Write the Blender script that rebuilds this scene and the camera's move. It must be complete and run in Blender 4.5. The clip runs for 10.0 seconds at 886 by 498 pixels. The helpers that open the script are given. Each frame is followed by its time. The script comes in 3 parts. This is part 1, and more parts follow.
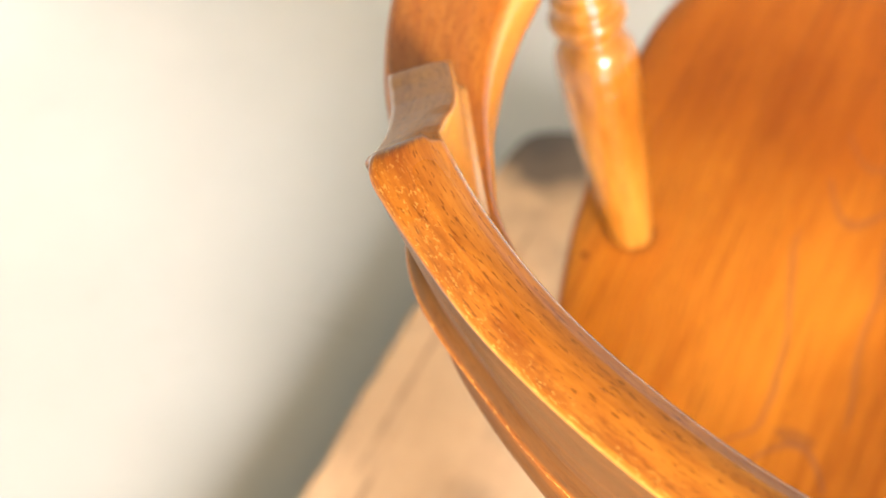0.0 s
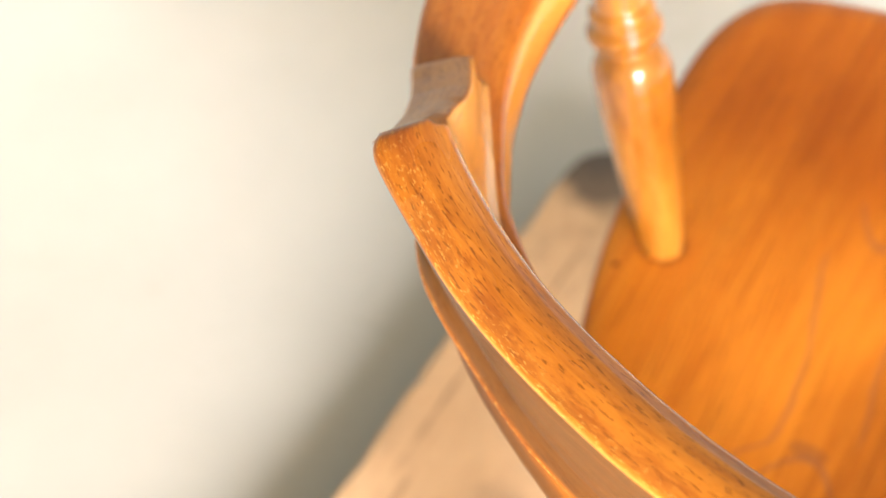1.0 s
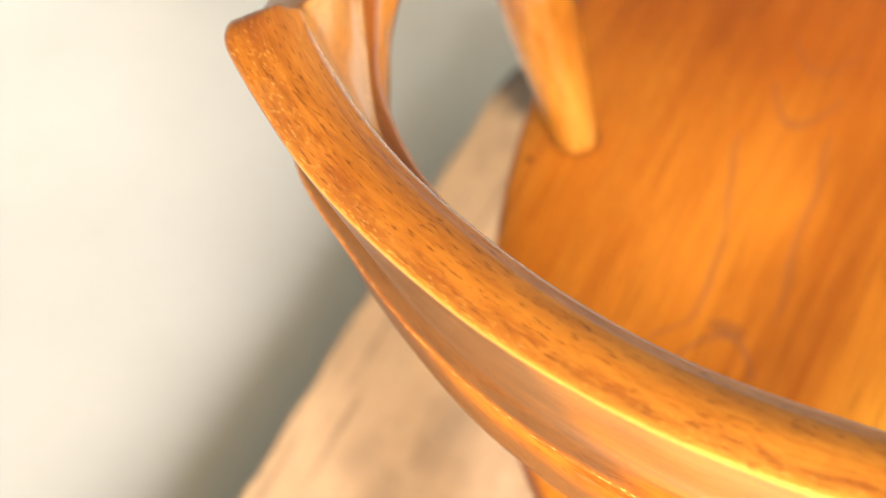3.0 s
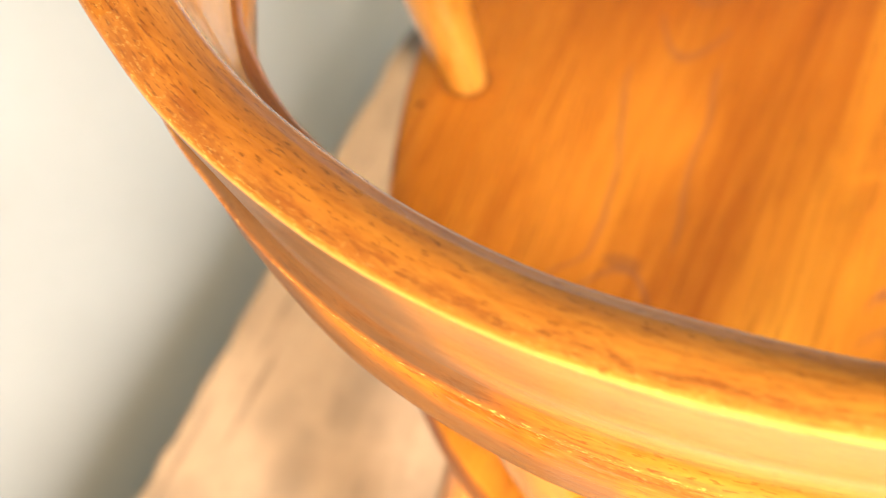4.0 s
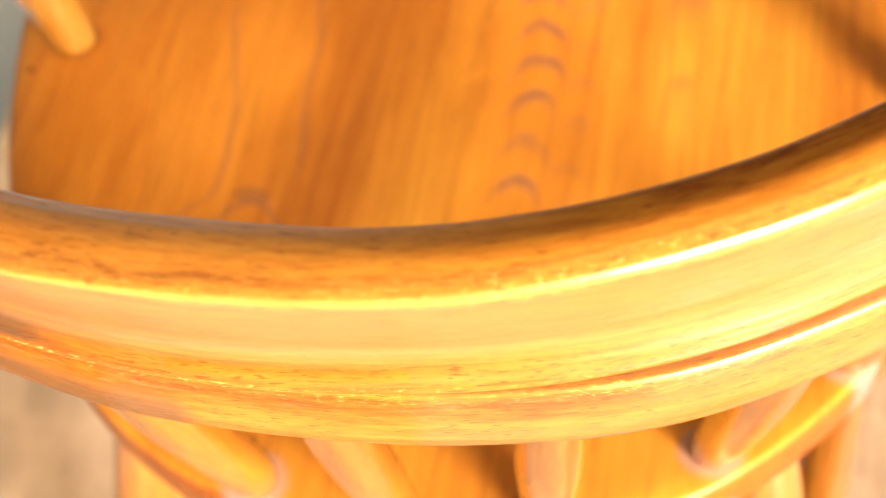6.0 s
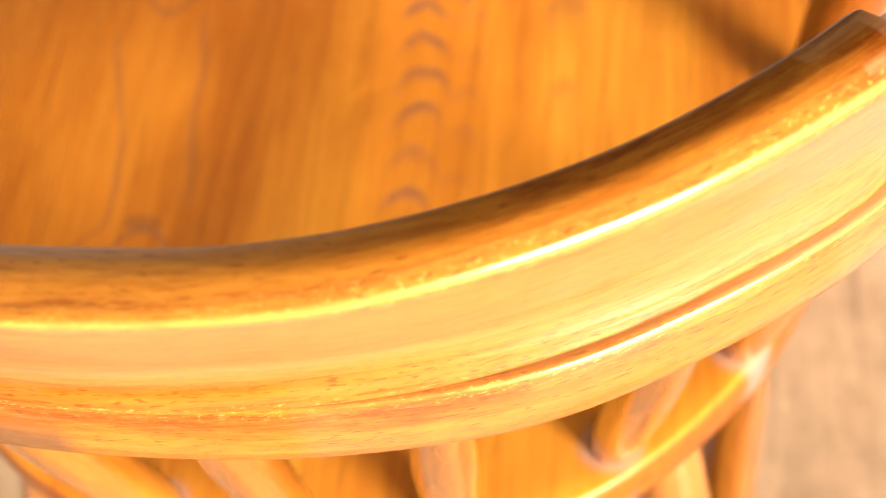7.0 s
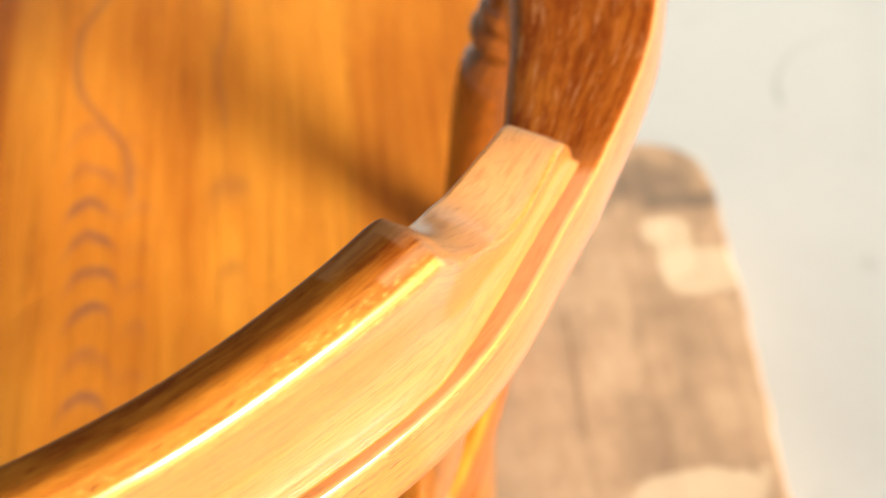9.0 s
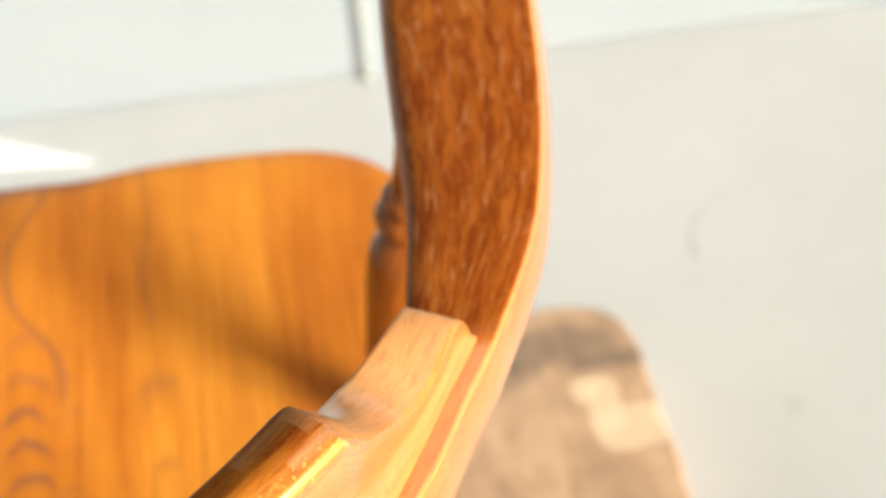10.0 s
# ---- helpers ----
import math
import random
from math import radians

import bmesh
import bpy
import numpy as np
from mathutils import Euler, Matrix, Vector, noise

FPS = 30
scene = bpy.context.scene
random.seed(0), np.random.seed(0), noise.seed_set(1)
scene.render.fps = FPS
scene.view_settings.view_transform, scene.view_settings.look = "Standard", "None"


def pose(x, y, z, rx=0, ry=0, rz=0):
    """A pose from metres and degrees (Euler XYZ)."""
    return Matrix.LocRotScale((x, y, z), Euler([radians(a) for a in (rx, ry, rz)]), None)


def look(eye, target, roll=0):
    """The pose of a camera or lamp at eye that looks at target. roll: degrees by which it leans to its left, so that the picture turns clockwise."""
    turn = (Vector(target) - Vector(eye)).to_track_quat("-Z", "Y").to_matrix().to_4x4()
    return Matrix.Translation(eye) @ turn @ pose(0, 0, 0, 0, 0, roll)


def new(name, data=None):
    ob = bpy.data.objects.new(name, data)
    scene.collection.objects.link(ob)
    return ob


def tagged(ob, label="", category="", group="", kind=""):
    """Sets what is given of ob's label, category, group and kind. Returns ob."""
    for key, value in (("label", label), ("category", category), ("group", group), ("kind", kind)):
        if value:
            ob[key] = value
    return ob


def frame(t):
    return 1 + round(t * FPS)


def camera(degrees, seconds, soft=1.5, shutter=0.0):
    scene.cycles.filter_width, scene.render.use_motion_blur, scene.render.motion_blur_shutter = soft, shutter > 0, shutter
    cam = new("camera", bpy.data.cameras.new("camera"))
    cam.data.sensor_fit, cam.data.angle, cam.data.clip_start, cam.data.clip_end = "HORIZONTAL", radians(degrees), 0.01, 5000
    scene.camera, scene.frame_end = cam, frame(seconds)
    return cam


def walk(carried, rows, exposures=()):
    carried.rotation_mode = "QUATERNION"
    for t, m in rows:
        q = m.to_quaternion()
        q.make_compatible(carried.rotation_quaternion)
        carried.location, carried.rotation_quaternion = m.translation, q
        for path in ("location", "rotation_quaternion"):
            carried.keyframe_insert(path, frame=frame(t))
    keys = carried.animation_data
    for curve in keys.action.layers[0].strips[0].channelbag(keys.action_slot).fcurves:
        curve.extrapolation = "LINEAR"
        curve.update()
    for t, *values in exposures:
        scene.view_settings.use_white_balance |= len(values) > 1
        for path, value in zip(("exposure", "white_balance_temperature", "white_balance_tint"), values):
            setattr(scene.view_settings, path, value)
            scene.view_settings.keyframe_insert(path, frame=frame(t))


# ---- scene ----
# Camera: one lens with a shallow depth of field, carried along behind the chair.
cam = camera(30.47, 10.0, soft=1.0, shutter=0.4)
cam.data.dof.use_dof = True
cam.data.dof.focus_distance = 0.46
cam.data.dof.aperture_fstop = 10.0
PATH = [
    (0, (-0.0379, -0.3610, 1.0297), (-0.1695, -0.1196, 0.7122), -4.44),
    (0.5, (-0.0195, -0.3606, 1.0328), (-0.1675, -0.1264, 0.7171), -3.20),
    (1, (-0.0024, -0.3729, 1.0367), (-0.1551, -0.1365, 0.7250), -4.42),
    (1.5, (0.0038, -0.3717, 1.0359), (-0.1546, -0.1357, 0.7267), -5.02),
    (2, (0.0060, -0.3683, 1.0371), (-0.1561, -0.1354, 0.7274), -5.70),
    (2.5, (0.0199, -0.3657, 1.0288), (-0.1342, -0.1364, 0.7124), -7.40),
    (3, (0.0369, -0.3700, 1.0229), (-0.1077, -0.1424, 0.7008), -8.34),
    (3.2, (0.0429, -0.3727, 1.0208), (-0.0964, -0.1438, 0.6974), -8.14),
    (4.5, (0.0693, -0.3607, 0.9997), (-0.0496, -0.1337, 0.6669), -9.29),
    (5, (0.0846, -0.3576, 0.9974), (-0.0169, -0.1298, 0.6594), -8.89),
    (5.5, (0.1023, -0.3643, 0.9967), (0.0154, -0.1325, 0.6574), -8.10),
    (6, (0.1272, -0.3623, 0.9951), (0.0577, -0.1246, 0.6559), -7.76),
    (6.2, (0.1308, -0.3649, 0.9966), (0.0657, -0.1269, 0.6567), -8.22),
    (7.3, (0.1482, -0.3655, 0.9975), (0.1025, -0.1188, 0.6607), -7.36),
    (7.5, (0.1525, -0.3664, 0.9989), (0.1095, -0.1177, 0.6632), -7.33),
    (8, (0.1655, -0.3620, 1.0043), (0.1342, -0.1079, 0.6713), -6.70),
    (8.5, (0.1814, -0.3526, 1.0097), (0.1691, -0.0931, 0.6797), -5.75),
    (9, (0.2142, -0.3460, 1.0138), (0.2131, -0.0775, 0.6909), -6.52),
    (9.5, (0.2416, -0.3518, 1.0222), (0.2470, -0.0699, 0.7109), -7.90),
    (10, (0.2286, -0.3686, 1.0389), (0.2477, -0.0694, 0.7448), -8.45),
]
walk(cam, [(t, look(eye, target, roll)) for t, eye, target, roll in PATH],
     exposures=[(0.0, 1.36, 6150, 8), (2.0, 1.25, 6150, 7), (5.0, 1.30, 6150, 6), (8.0, 0.80, 6000, 4), (10.0, 0.76, 5600, 1)])

# ---- light ----
SUN_AZ = 135.0   # degrees clockwise from +y, where the sun stands
SUN_EL = 19.0
world = bpy.data.worlds.new("daylight")
scene.world = world
world.use_nodes = True
wn = world.node_tree
wn.nodes.clear()
sky = wn.nodes.new("ShaderNodeTexSky")
sky.sky_type, sky.sun_disc = "NISHITA", False
sky.sun_elevation, sky.sun_rotation = radians(SUN_EL), radians(SUN_AZ)
sky.air_density, sky.dust_density, sky.ozone_density = 1.0, 4.0, 0.3
back = wn.nodes.new("ShaderNodeBackground")
back.inputs["Strength"].default_value = 0.115
wout = wn.nodes.new("ShaderNodeOutputWorld")
haze = wn.nodes.new("ShaderNodeMix")   # warm haze over the blue of the sky
haze.data_type, haze.blend_type = "RGBA", "MULTIPLY"
haze.inputs[0].default_value = 1.0
haze.inputs[7].default_value = (1.26, 0.90, 0.46, 1)
wn.links.new(sky.outputs[0], haze.inputs[6])
wn.links.new(haze.outputs[2], back.inputs[0])
wn.links.new(back.outputs[0], wout.inputs[0])
sun = new("sun", bpy.data.lights.new("sun", "SUN"))
sun.data.energy, sun.data.angle, sun.data.color = 5.0, radians(21.0), (1.0, 0.985, 0.95)
sun_way = Vector((math.sin(radians(SUN_AZ)) * math.cos(radians(SUN_EL)), math.cos(radians(SUN_AZ)) * math.cos(radians(SUN_EL)), math.sin(radians(SUN_EL))))
sun.matrix_world = look(sun_way * 5, (0, 0, 0))


# ---- materials ----
class Mat:
    """A small builder for node materials."""

    def __init__(self, name):
        self.m = bpy.data.materials.new(name)
        self.m.use_nodes = True
        self.t = self.m.node_tree
        self.b = self.t.nodes["Principled BSDF"]

    def node(self, kind, **values):
        n = self.t.nodes.new(kind)
        for k, v in values.items():
            n.inputs[k].default_value = v
        return n

    def link(self, a, b):
        self.t.links.new(a, b)

    def coords(self, source, scale, offset=(0, 0, 0)):
        tc = self.node("ShaderNodeTexCoord")
        mp = self.node("ShaderNodeMapping")
        mp.inputs["Scale"].default_value = scale
        mp.inputs["Location"].default_value = offset
        self.link(tc.outputs[source], mp.inputs["Vector"])
        return mp.outputs[0]

    def noise(self, vec, scale=1.0, detail=4.0, rough=0.55, distort=0.0):
        n = self.node("ShaderNodeTexNoise", Scale=scale, Detail=detail, Roughness=rough, Distortion=distort)
        self.link(vec, n.inputs["Vector"])
        return n.outputs[0]

    def ramp(self, fac, *stops, way="LINEAR"):
        r = self.node("ShaderNodeValToRGB")
        r.color_ramp.interpolation = way
        e = r.color_ramp.elements
        while len(e) < len(stops):
            e.new(0.5)
        for el, (p, c) in zip(e, stops):
            el.position = p
            el.color = (c, c, c, 1) if isinstance(c, (int, float)) else (*c, 1)
        self.link(fac, r.inputs[0])
        return r.outputs[0]

    def math(self, op, a, b=0.0):
        n = self.node("ShaderNodeMath")
        n.operation = op
        for k, v in enumerate((a, b)):
            if isinstance(v, (int, float)):
                n.inputs[k].default_value = v
            else:
                self.link(v, n.inputs[k])
        return n.outputs[0]

    def mix(self, fac, a, b, blend="MIX"):
        n = self.node("ShaderNodeMix")
        n.data_type, n.blend_type = "RGBA", blend
        for k, v in ((0, fac), (6, a), (7, b)):
            if isinstance(v, (int, float)):
                n.inputs[k].default_value = v
            elif isinstance(v, tuple):
                n.inputs[k].default_value = (*v, 1)
            else:
                self.link(v, n.inputs[k])
        return n.outputs[2]

    def bump(self, height, strength=0.3, distance=0.001):
        n = self.node("ShaderNodeBump", Strength=strength, Distance=distance)
        self.link(height, n.inputs["Height"])
        self.link(n.outputs[0], self.b.inputs["Normal"])

    def color(self, c):
        if isinstance(c, tuple):
            self.b.inputs["Base Color"].default_value = (*c, 1)
        else:
            self.link(c, self.b.inputs["Base Color"])

    def rough(self, r):
        if isinstance(r, (int, float)):
            self.b.inputs["Roughness"].default_value = r
        else:
            self.link(r, self.b.inputs["Roughness"])


def varnished(name, light, mid, dark, source="UV", along=1.0, rough=0.3, coat=0.6, coat_rough=0.15, coat_ior=1.5, worn=0.0, pores=0.5, bare_tint=(0.60, 0.33, 0.08)):
    """Varnished oak-like wood. With UV the grain runs along u (metres), with Object along y."""
    m = Mat(name)
    k = (18 * along, 170, 170) if source == "UV" else (130, 9 * along, 60)
    f = (190 * along, 1250, 1250) if source == "UV" else (800, 42 * along, 400)
    streak = m.noise(m.coords(source, k), 1, 5, 0.6, 0.5)
    broad = m.noise(m.coords(source, (3, 14, 14) if source == "UV" else (14, 3, 8), (3.1, 7.7, 1.3)), 1, 3, 0.5, 0.3)
    fine = m.noise(m.coords(source, f), 1, 2, 0.5)
    sparse = m.ramp(m.noise(m.coords(source, (30, 90, 90), (6, 2, 4)), 1, 3, 0.6), (0.38, 0.4), (0.55, 1.0))
    mottle = m.noise(m.coords(source, (75, 520, 520) if source == "UV" else (400, 50, 200), (1.5, 0.4, 2.2)), 1, 3, 0.6)
    tone = m.math("ADD", m.math("MULTIPLY", streak, 0.42), m.math("ADD", m.math("MULTIPLY", broad, 0.5), m.math("MULTIPLY", mottle, 0.2)))
    col = m.ramp(tone, (0.36, dark), (0.53, mid), (0.70, light))
    pore = m.ramp(fine, (0.35, 1.0), (0.41, 0.0))
    col = m.mix(m.math("MULTIPLY", m.math("MULTIPLY", pore, sparse), pores), col, tuple(c * 0.35 for c in dark))
    if worn:
        # dark layer: old finish, and shade painted along the crest's inner edge
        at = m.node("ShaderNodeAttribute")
        at.attribute_name = "patina_shade"
        blotches = m.noise(m.coords(source, (38, 260, 260), (5, 2, 9)), 1, 5, 0.7)
        pm = m.math("MULTIPLY", at.outputs["Fac"], m.ramp(blotches, (0.40, 1.0), (0.62, 0.35)))
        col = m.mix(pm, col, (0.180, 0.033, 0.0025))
        bare = m.ramp(m.noise(m.coords(source, (48, 400, 400), (1, 4, 2)), 1, 4, 0.65), (0.55, 0.0), (0.65, 1.0))
        col = m.mix(m.math("MULTIPLY", m.math("MULTIPLY", bare, at.outputs["Fac"]), 0.7), col, bare_tint)
        at = m.node("ShaderNodeAttribute")
        at.attribute_name = "wear_light"
        chips = m.noise(m.coords(source, (330, 900, 900)), 1, 4, 0.75)
        # the highest weights paint light: edge glints and sunlit inner sides
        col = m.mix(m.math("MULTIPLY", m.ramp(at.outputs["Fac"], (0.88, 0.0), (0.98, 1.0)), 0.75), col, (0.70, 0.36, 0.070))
        gone = m.noise(m.coords(source, (16, 40, 40), (2, 6, 1)), 1, 3, 0.6)
        edge = m.ramp(at.outputs["Fac"], (0.58, 0.0), (0.88, 1.0))
        rubbed_in = m.ramp(m.noise(m.coords(source, (45, 170, 170), (9, 1, 4)), 1, 4, 0.7), (0.46, 0.0), (0.58, 1.0))
        col = m.mix(m.math("MULTIPLY", m.math("MULTIPLY", m.ramp(at.outputs["Fac"], (0.46, 0.0), (0.62, 1.0), (0.85, 0.0)), rubbed_in), 0.65), col, (0.20, 0.040, 0.004))
        mask = m.math("MULTIPLY", m.math("MULTIPLY", edge, m.ramp(chips, (0.56, 0.0), (0.61, 1.0))), m.ramp(gone, (0.34, 0.0), (0.56, 1.0)))
        col = m.mix(m.math("MULTIPLY", mask, worn), col, (0.84, 0.47, 0.10))
        # pale layer: reflections put into the colour, plus some truly worn finish
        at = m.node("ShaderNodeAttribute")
        at.attribute_name = "sheen_wear"
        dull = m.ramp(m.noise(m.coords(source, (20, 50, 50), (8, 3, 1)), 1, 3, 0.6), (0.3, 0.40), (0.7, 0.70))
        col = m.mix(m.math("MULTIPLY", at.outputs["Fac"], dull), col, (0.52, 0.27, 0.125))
        # brown layer: painted shade on the left half, with dirt on the ledge
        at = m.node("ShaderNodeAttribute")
        at.attribute_name = "shade_brown"
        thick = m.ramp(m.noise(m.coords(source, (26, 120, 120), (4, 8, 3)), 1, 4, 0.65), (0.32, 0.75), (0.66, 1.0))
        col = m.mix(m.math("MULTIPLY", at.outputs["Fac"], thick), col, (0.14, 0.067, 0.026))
        grime = m.noise(m.coords(source, (70, 420, 420), (5, 2, 9)), 1, 5, 0.7)
        gm = m.math("MULTIPLY", m.ramp(grime, (0.50, 0.0), (0.66, 1.0)), 0.5 * worn)
        col = m.mix(gm, col, tuple(c * 0.45 for c in dark))
    m.color(col)
    m.rough(m.ramp(broad, (0.3, rough * 0.8), (0.7, rough * 1.3)))
    at = m.node("ShaderNodeAttribute")
    at.attribute_name = "sheen"
    m.link(m.math("MULTIPLY", at.outputs["Fac"], coat), m.b.inputs["Coat Weight"])
    m.b.inputs["Coat Roughness"].default_value = coat_rough
    m.b.inputs["Coat IOR"].default_value = coat_ior
    m.b.inputs["IOR"].default_value = 1.5
    m.link(m.math("MULTIPLY", at.outputs["Fac"], 0.12), m.b.inputs["Specular IOR Level"])
    m.bump(m.math("ADD", m.math("MULTIPLY", pore, -0.6), m.math("MULTIPLY", streak, 0.5)), 0.25, 0.0006)
    return m.m


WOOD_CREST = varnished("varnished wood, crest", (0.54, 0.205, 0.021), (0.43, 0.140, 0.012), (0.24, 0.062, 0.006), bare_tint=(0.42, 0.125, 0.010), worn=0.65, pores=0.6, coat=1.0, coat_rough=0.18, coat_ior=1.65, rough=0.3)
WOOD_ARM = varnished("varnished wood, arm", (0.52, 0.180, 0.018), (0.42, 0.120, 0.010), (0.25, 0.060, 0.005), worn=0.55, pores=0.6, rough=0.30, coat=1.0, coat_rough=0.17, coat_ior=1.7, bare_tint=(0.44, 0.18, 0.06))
WOOD_TURNED = varnished("varnished wood, turned", (0.54, 0.265, 0.045), (0.39, 0.155, 0.018), (0.16, 0.048, 0.006), rough=0.3, coat=1.0, coat_rough=0.10, coat_ior=1.75, pores=0.3)
WOOD_STICK = varnished("varnished wood, sticks", (0.46, 0.180, 0.022), (0.35, 0.112, 0.010), (0.18, 0.050, 0.005), rough=0.3, coat=1.0, coat_rough=0.14, coat_ior=1.7, pores=0.3)
# darker copy of the turned wood, with the right post's shade in its colour
WOOD_POST_SHADE = varnished("varnished wood, shaded post", (0.33, 0.100, 0.010), (0.24, 0.064, 0.006), (0.12, 0.030, 0.003), rough=0.3, coat=0.5, coat_rough=0.14, coat_ior=1.7, pores=0.3)


def spot(m, x0, y0, rx, ry, wobble=0.35, soft=0.25, seed=0.0, power=2.0):
    """A stain with a ragged outline: 1 inside. A higher power makes it squarer."""
    tc = m.node("ShaderNodeTexCoord")
    sep = m.node("ShaderNodeSeparateXYZ")
    m.link(tc.outputs["Object"], sep.inputs[0])
    a = m.math("DIVIDE", m.math("SUBTRACT", sep.outputs[0], x0), rx)
    b = m.math("DIVIDE", m.math("SUBTRACT", sep.outputs[1], y0), ry)
    d = m.math("POWER", m.math("ADD", *(m.math("POWER", m.math("ABSOLUTE", c), power) for c in (a, b))), 1 / power)
    n = m.noise(m.coords("Object", (28, 28, 28), (seed, seed * 2, 0)), 1, 4, 0.6)
    d = m.math("ADD", d, m.math("MULTIPLY", m.math("SUBTRACT", n, 0.5), 2 * wobble))
    return m.ramp(d, (1.0 - soft, 1.0), (1.0, 0.0))


SEAT_SEAMS = (-0.140, -0.024, 0.0855, 0.170)   # where the seat's boards meet


def seat_wood():
    m = Mat("varnished wood, seat")
    tc = m.node("ShaderNodeTexCoord")
    sep = m.node("ShaderNodeSeparateXYZ")
    m.link(tc.outputs["Object"], sep.inputs[0])
    x, y = sep.outputs[0], sep.outputs[1]
    across = m.math("DIVIDE", m.math("ADD", x, 0.27), 0.54)

    def by_board(values):
        """A value for each of the five boards, with a quick change at each seam."""
        stops = [(0.0, values[0])]
        for seam, a, b in zip(SEAT_SEAMS, values, values[1:]):
            p = (seam + 0.27) / 0.54
            soft = 0.028 if seam == SEAT_SEAMS[0] else 0.007
            stops += [(p - soft, a), (p + soft, b)]
        return m.ramp(across, *stops)

    wob = m.noise(m.coords("Object", (16, 7, 7)), 1, 3, 0.5)
    wob2 = m.noise(m.coords("Object", (60, 16, 30)), 1, 3, 0.6)
    streak = m.noise(m.coords("Object", (170, 7, 60)), 1, 5, 0.6, 0.3)
    open_grain = m.noise(m.coords("Object", (430, 8, 90)), 1, 3, 0.6, 0.15)
    fine = m.noise(m.coords("Object", (900, 70, 300)), 1, 2, 0.5)
    broad = m.noise(m.coords("Object", (11, 5, 6), (2.0, 5.0, 0)), 1, 4, 0.55)
    band = m.noise(m.coords("Object", (24, 2.2, 6), (4, 1, 2)), 1, 3, 0.55, 0.8)
    grain = m.math("ADD", m.math("MULTIPLY", streak, 0.75), m.math("MULTIPLY", m.math("SUBTRACT", band, 0.37), 1.1))
    tone = m.math("ADD", m.math("MULTIPLY", grain, 0.33), m.math("ADD", m.math("MULTIPLY", broad, 0.52), 0.065))
    col = m.ramp(tone, (0.33, (0.42, 0.124, 0.010)), (0.50, (0.64, 0.230, 0.018)), (0.67, (0.79, 0.330, 0.029)))
    # each board has its own tone, the two on the left darker towards the front
    tint = by_board(((0.71, 0.54, 0.46), (0.64, 0.46, 0.40), (0.88, 0.79, 0.74), (1.0, 1.0, 1.0), (0.86, 0.76, 0.70)))
    reach = m.math("ADD", y, m.math("MULTIPLY", m.math("SUBTRACT", wob, 0.5), 0.10))
    depth = m.math("MAXIMUM", m.ramp(reach, (0.15, 0.25), (0.30, 1.0)), by_board((0.75, 0.40, 0.0, 1.0, 0.9)))
    col = m.mix(depth, col, m.mix(1.0, col, tint, "MULTIPLY"))

    # straight open pores, close together, on the outermost left board
    phase = m.math("ADD", m.math("ADD", x, m.math("MULTIPLY", y, 0.07)), m.math("MULTIPLY", m.math("SUBTRACT", wob, 0.5), 0.016))
    rows = m.ramp(m.math("FRACT", m.math("DIVIDE", phase, 0.0034)), (0.0, 0.2), (0.14, 1.0), (0.34, 0.0))
    broken = m.ramp(m.noise(m.coords("Object", (160, 45, 60), (2, 5, 3)), 1, 3, 0.6), (0.36, 0.0), (0.52, 1.0))
    rows = m.math("MULTIPLY", m.math("MULTIPLY", rows, broken), by_board((0.55, 0.10, 0.0, 0.0, 0.15)))
    col = m.mix(rows, col, (0.15, 0.042, 0.010))

    def thin(off, half, alpha, colour, low, high):
        """A grain line where off is near nought, between two depths of the seat."""
        nonlocal col
        near = m.ramp(m.math("DIVIDE", m.math("ABSOLUTE", m.math("ADD", off, m.math("MULTIPLY", m.math("SUBTRACT", wob2, 0.5), 0.006))), half), (0.2, 1.0), (1.0, 0.0))
        span = m.ramp(y, (low - 0.012, 0.0), (low, 1.0), (high, 1.0), (high + 0.012, 0.0))
        col = m.mix(m.math("MULTIPLY", m.math("MULTIPLY", near, span), alpha), col, colour)

    # single bold lines that wander along the boards: rows of (depth, place across)
    for way, half, alpha in (([(0.084, -0.136), (0.098, -0.124), (0.114, -0.122), (0.133, -0.1235), (0.171, -0.129), (0.221, -0.1405)], 0.0024, 0.45),
                             ([(0.125, -0.084), (0.148, -0.0876), (0.178, -0.0918), (0.204, -0.0912), (0.235, -0.095)], 0.0026, 0.40),
                             ([(0.255, 0.047), (0.292, 0.040), (0.325, 0.0197), (0.379, 0.0151), (0.412, 0.0285), (0.426, 0.034)], 0.0042, 0.50),
                             ([(0.300, 0.099), (0.345, 0.094), (0.385, 0.101), (0.430, 0.096)], 0.0036, 0.28)):
        at_y = m.ramp(m.math("DIVIDE", y, 0.45), *((yy / 0.45, (xx + 0.27) / 0.54) for yy, xx in way), way="CARDINAL")
        thin(m.math("MULTIPLY", m.math("SUBTRACT", across, at_y), 0.54), half, alpha, (0.20, 0.085, 0.045), way[0][0], way[-1][0])
    # nested loops: where across, depth of the turn, bend, width of the line
    for x0, y0, bend, half, alpha, low, high in ((-0.117, 0.243, 72.0, 0.0050, 0.42, 0.24, 0.33), (-0.117, 0.285, 60.0, 0.0050, 0.25, 0.28, 0.37), (-0.102, 0.0985, -55.0, 0.0040, 0.50, 0.070, 0.10)):
        u = m.math("SUBTRACT", x, x0)
        off = m.math("SUBTRACT", m.math("SUBTRACT", y, y0), m.math("MULTIPLY", m.math("MULTIPLY", u, u), bend))
        near_x = m.ramp(m.math("ABSOLUTE", u), (0.022, 0.0), (0.034, 1.0))
        thin(m.math("ADD", off, near_x), half, alpha, (0.20, 0.085, 0.045), low, high)

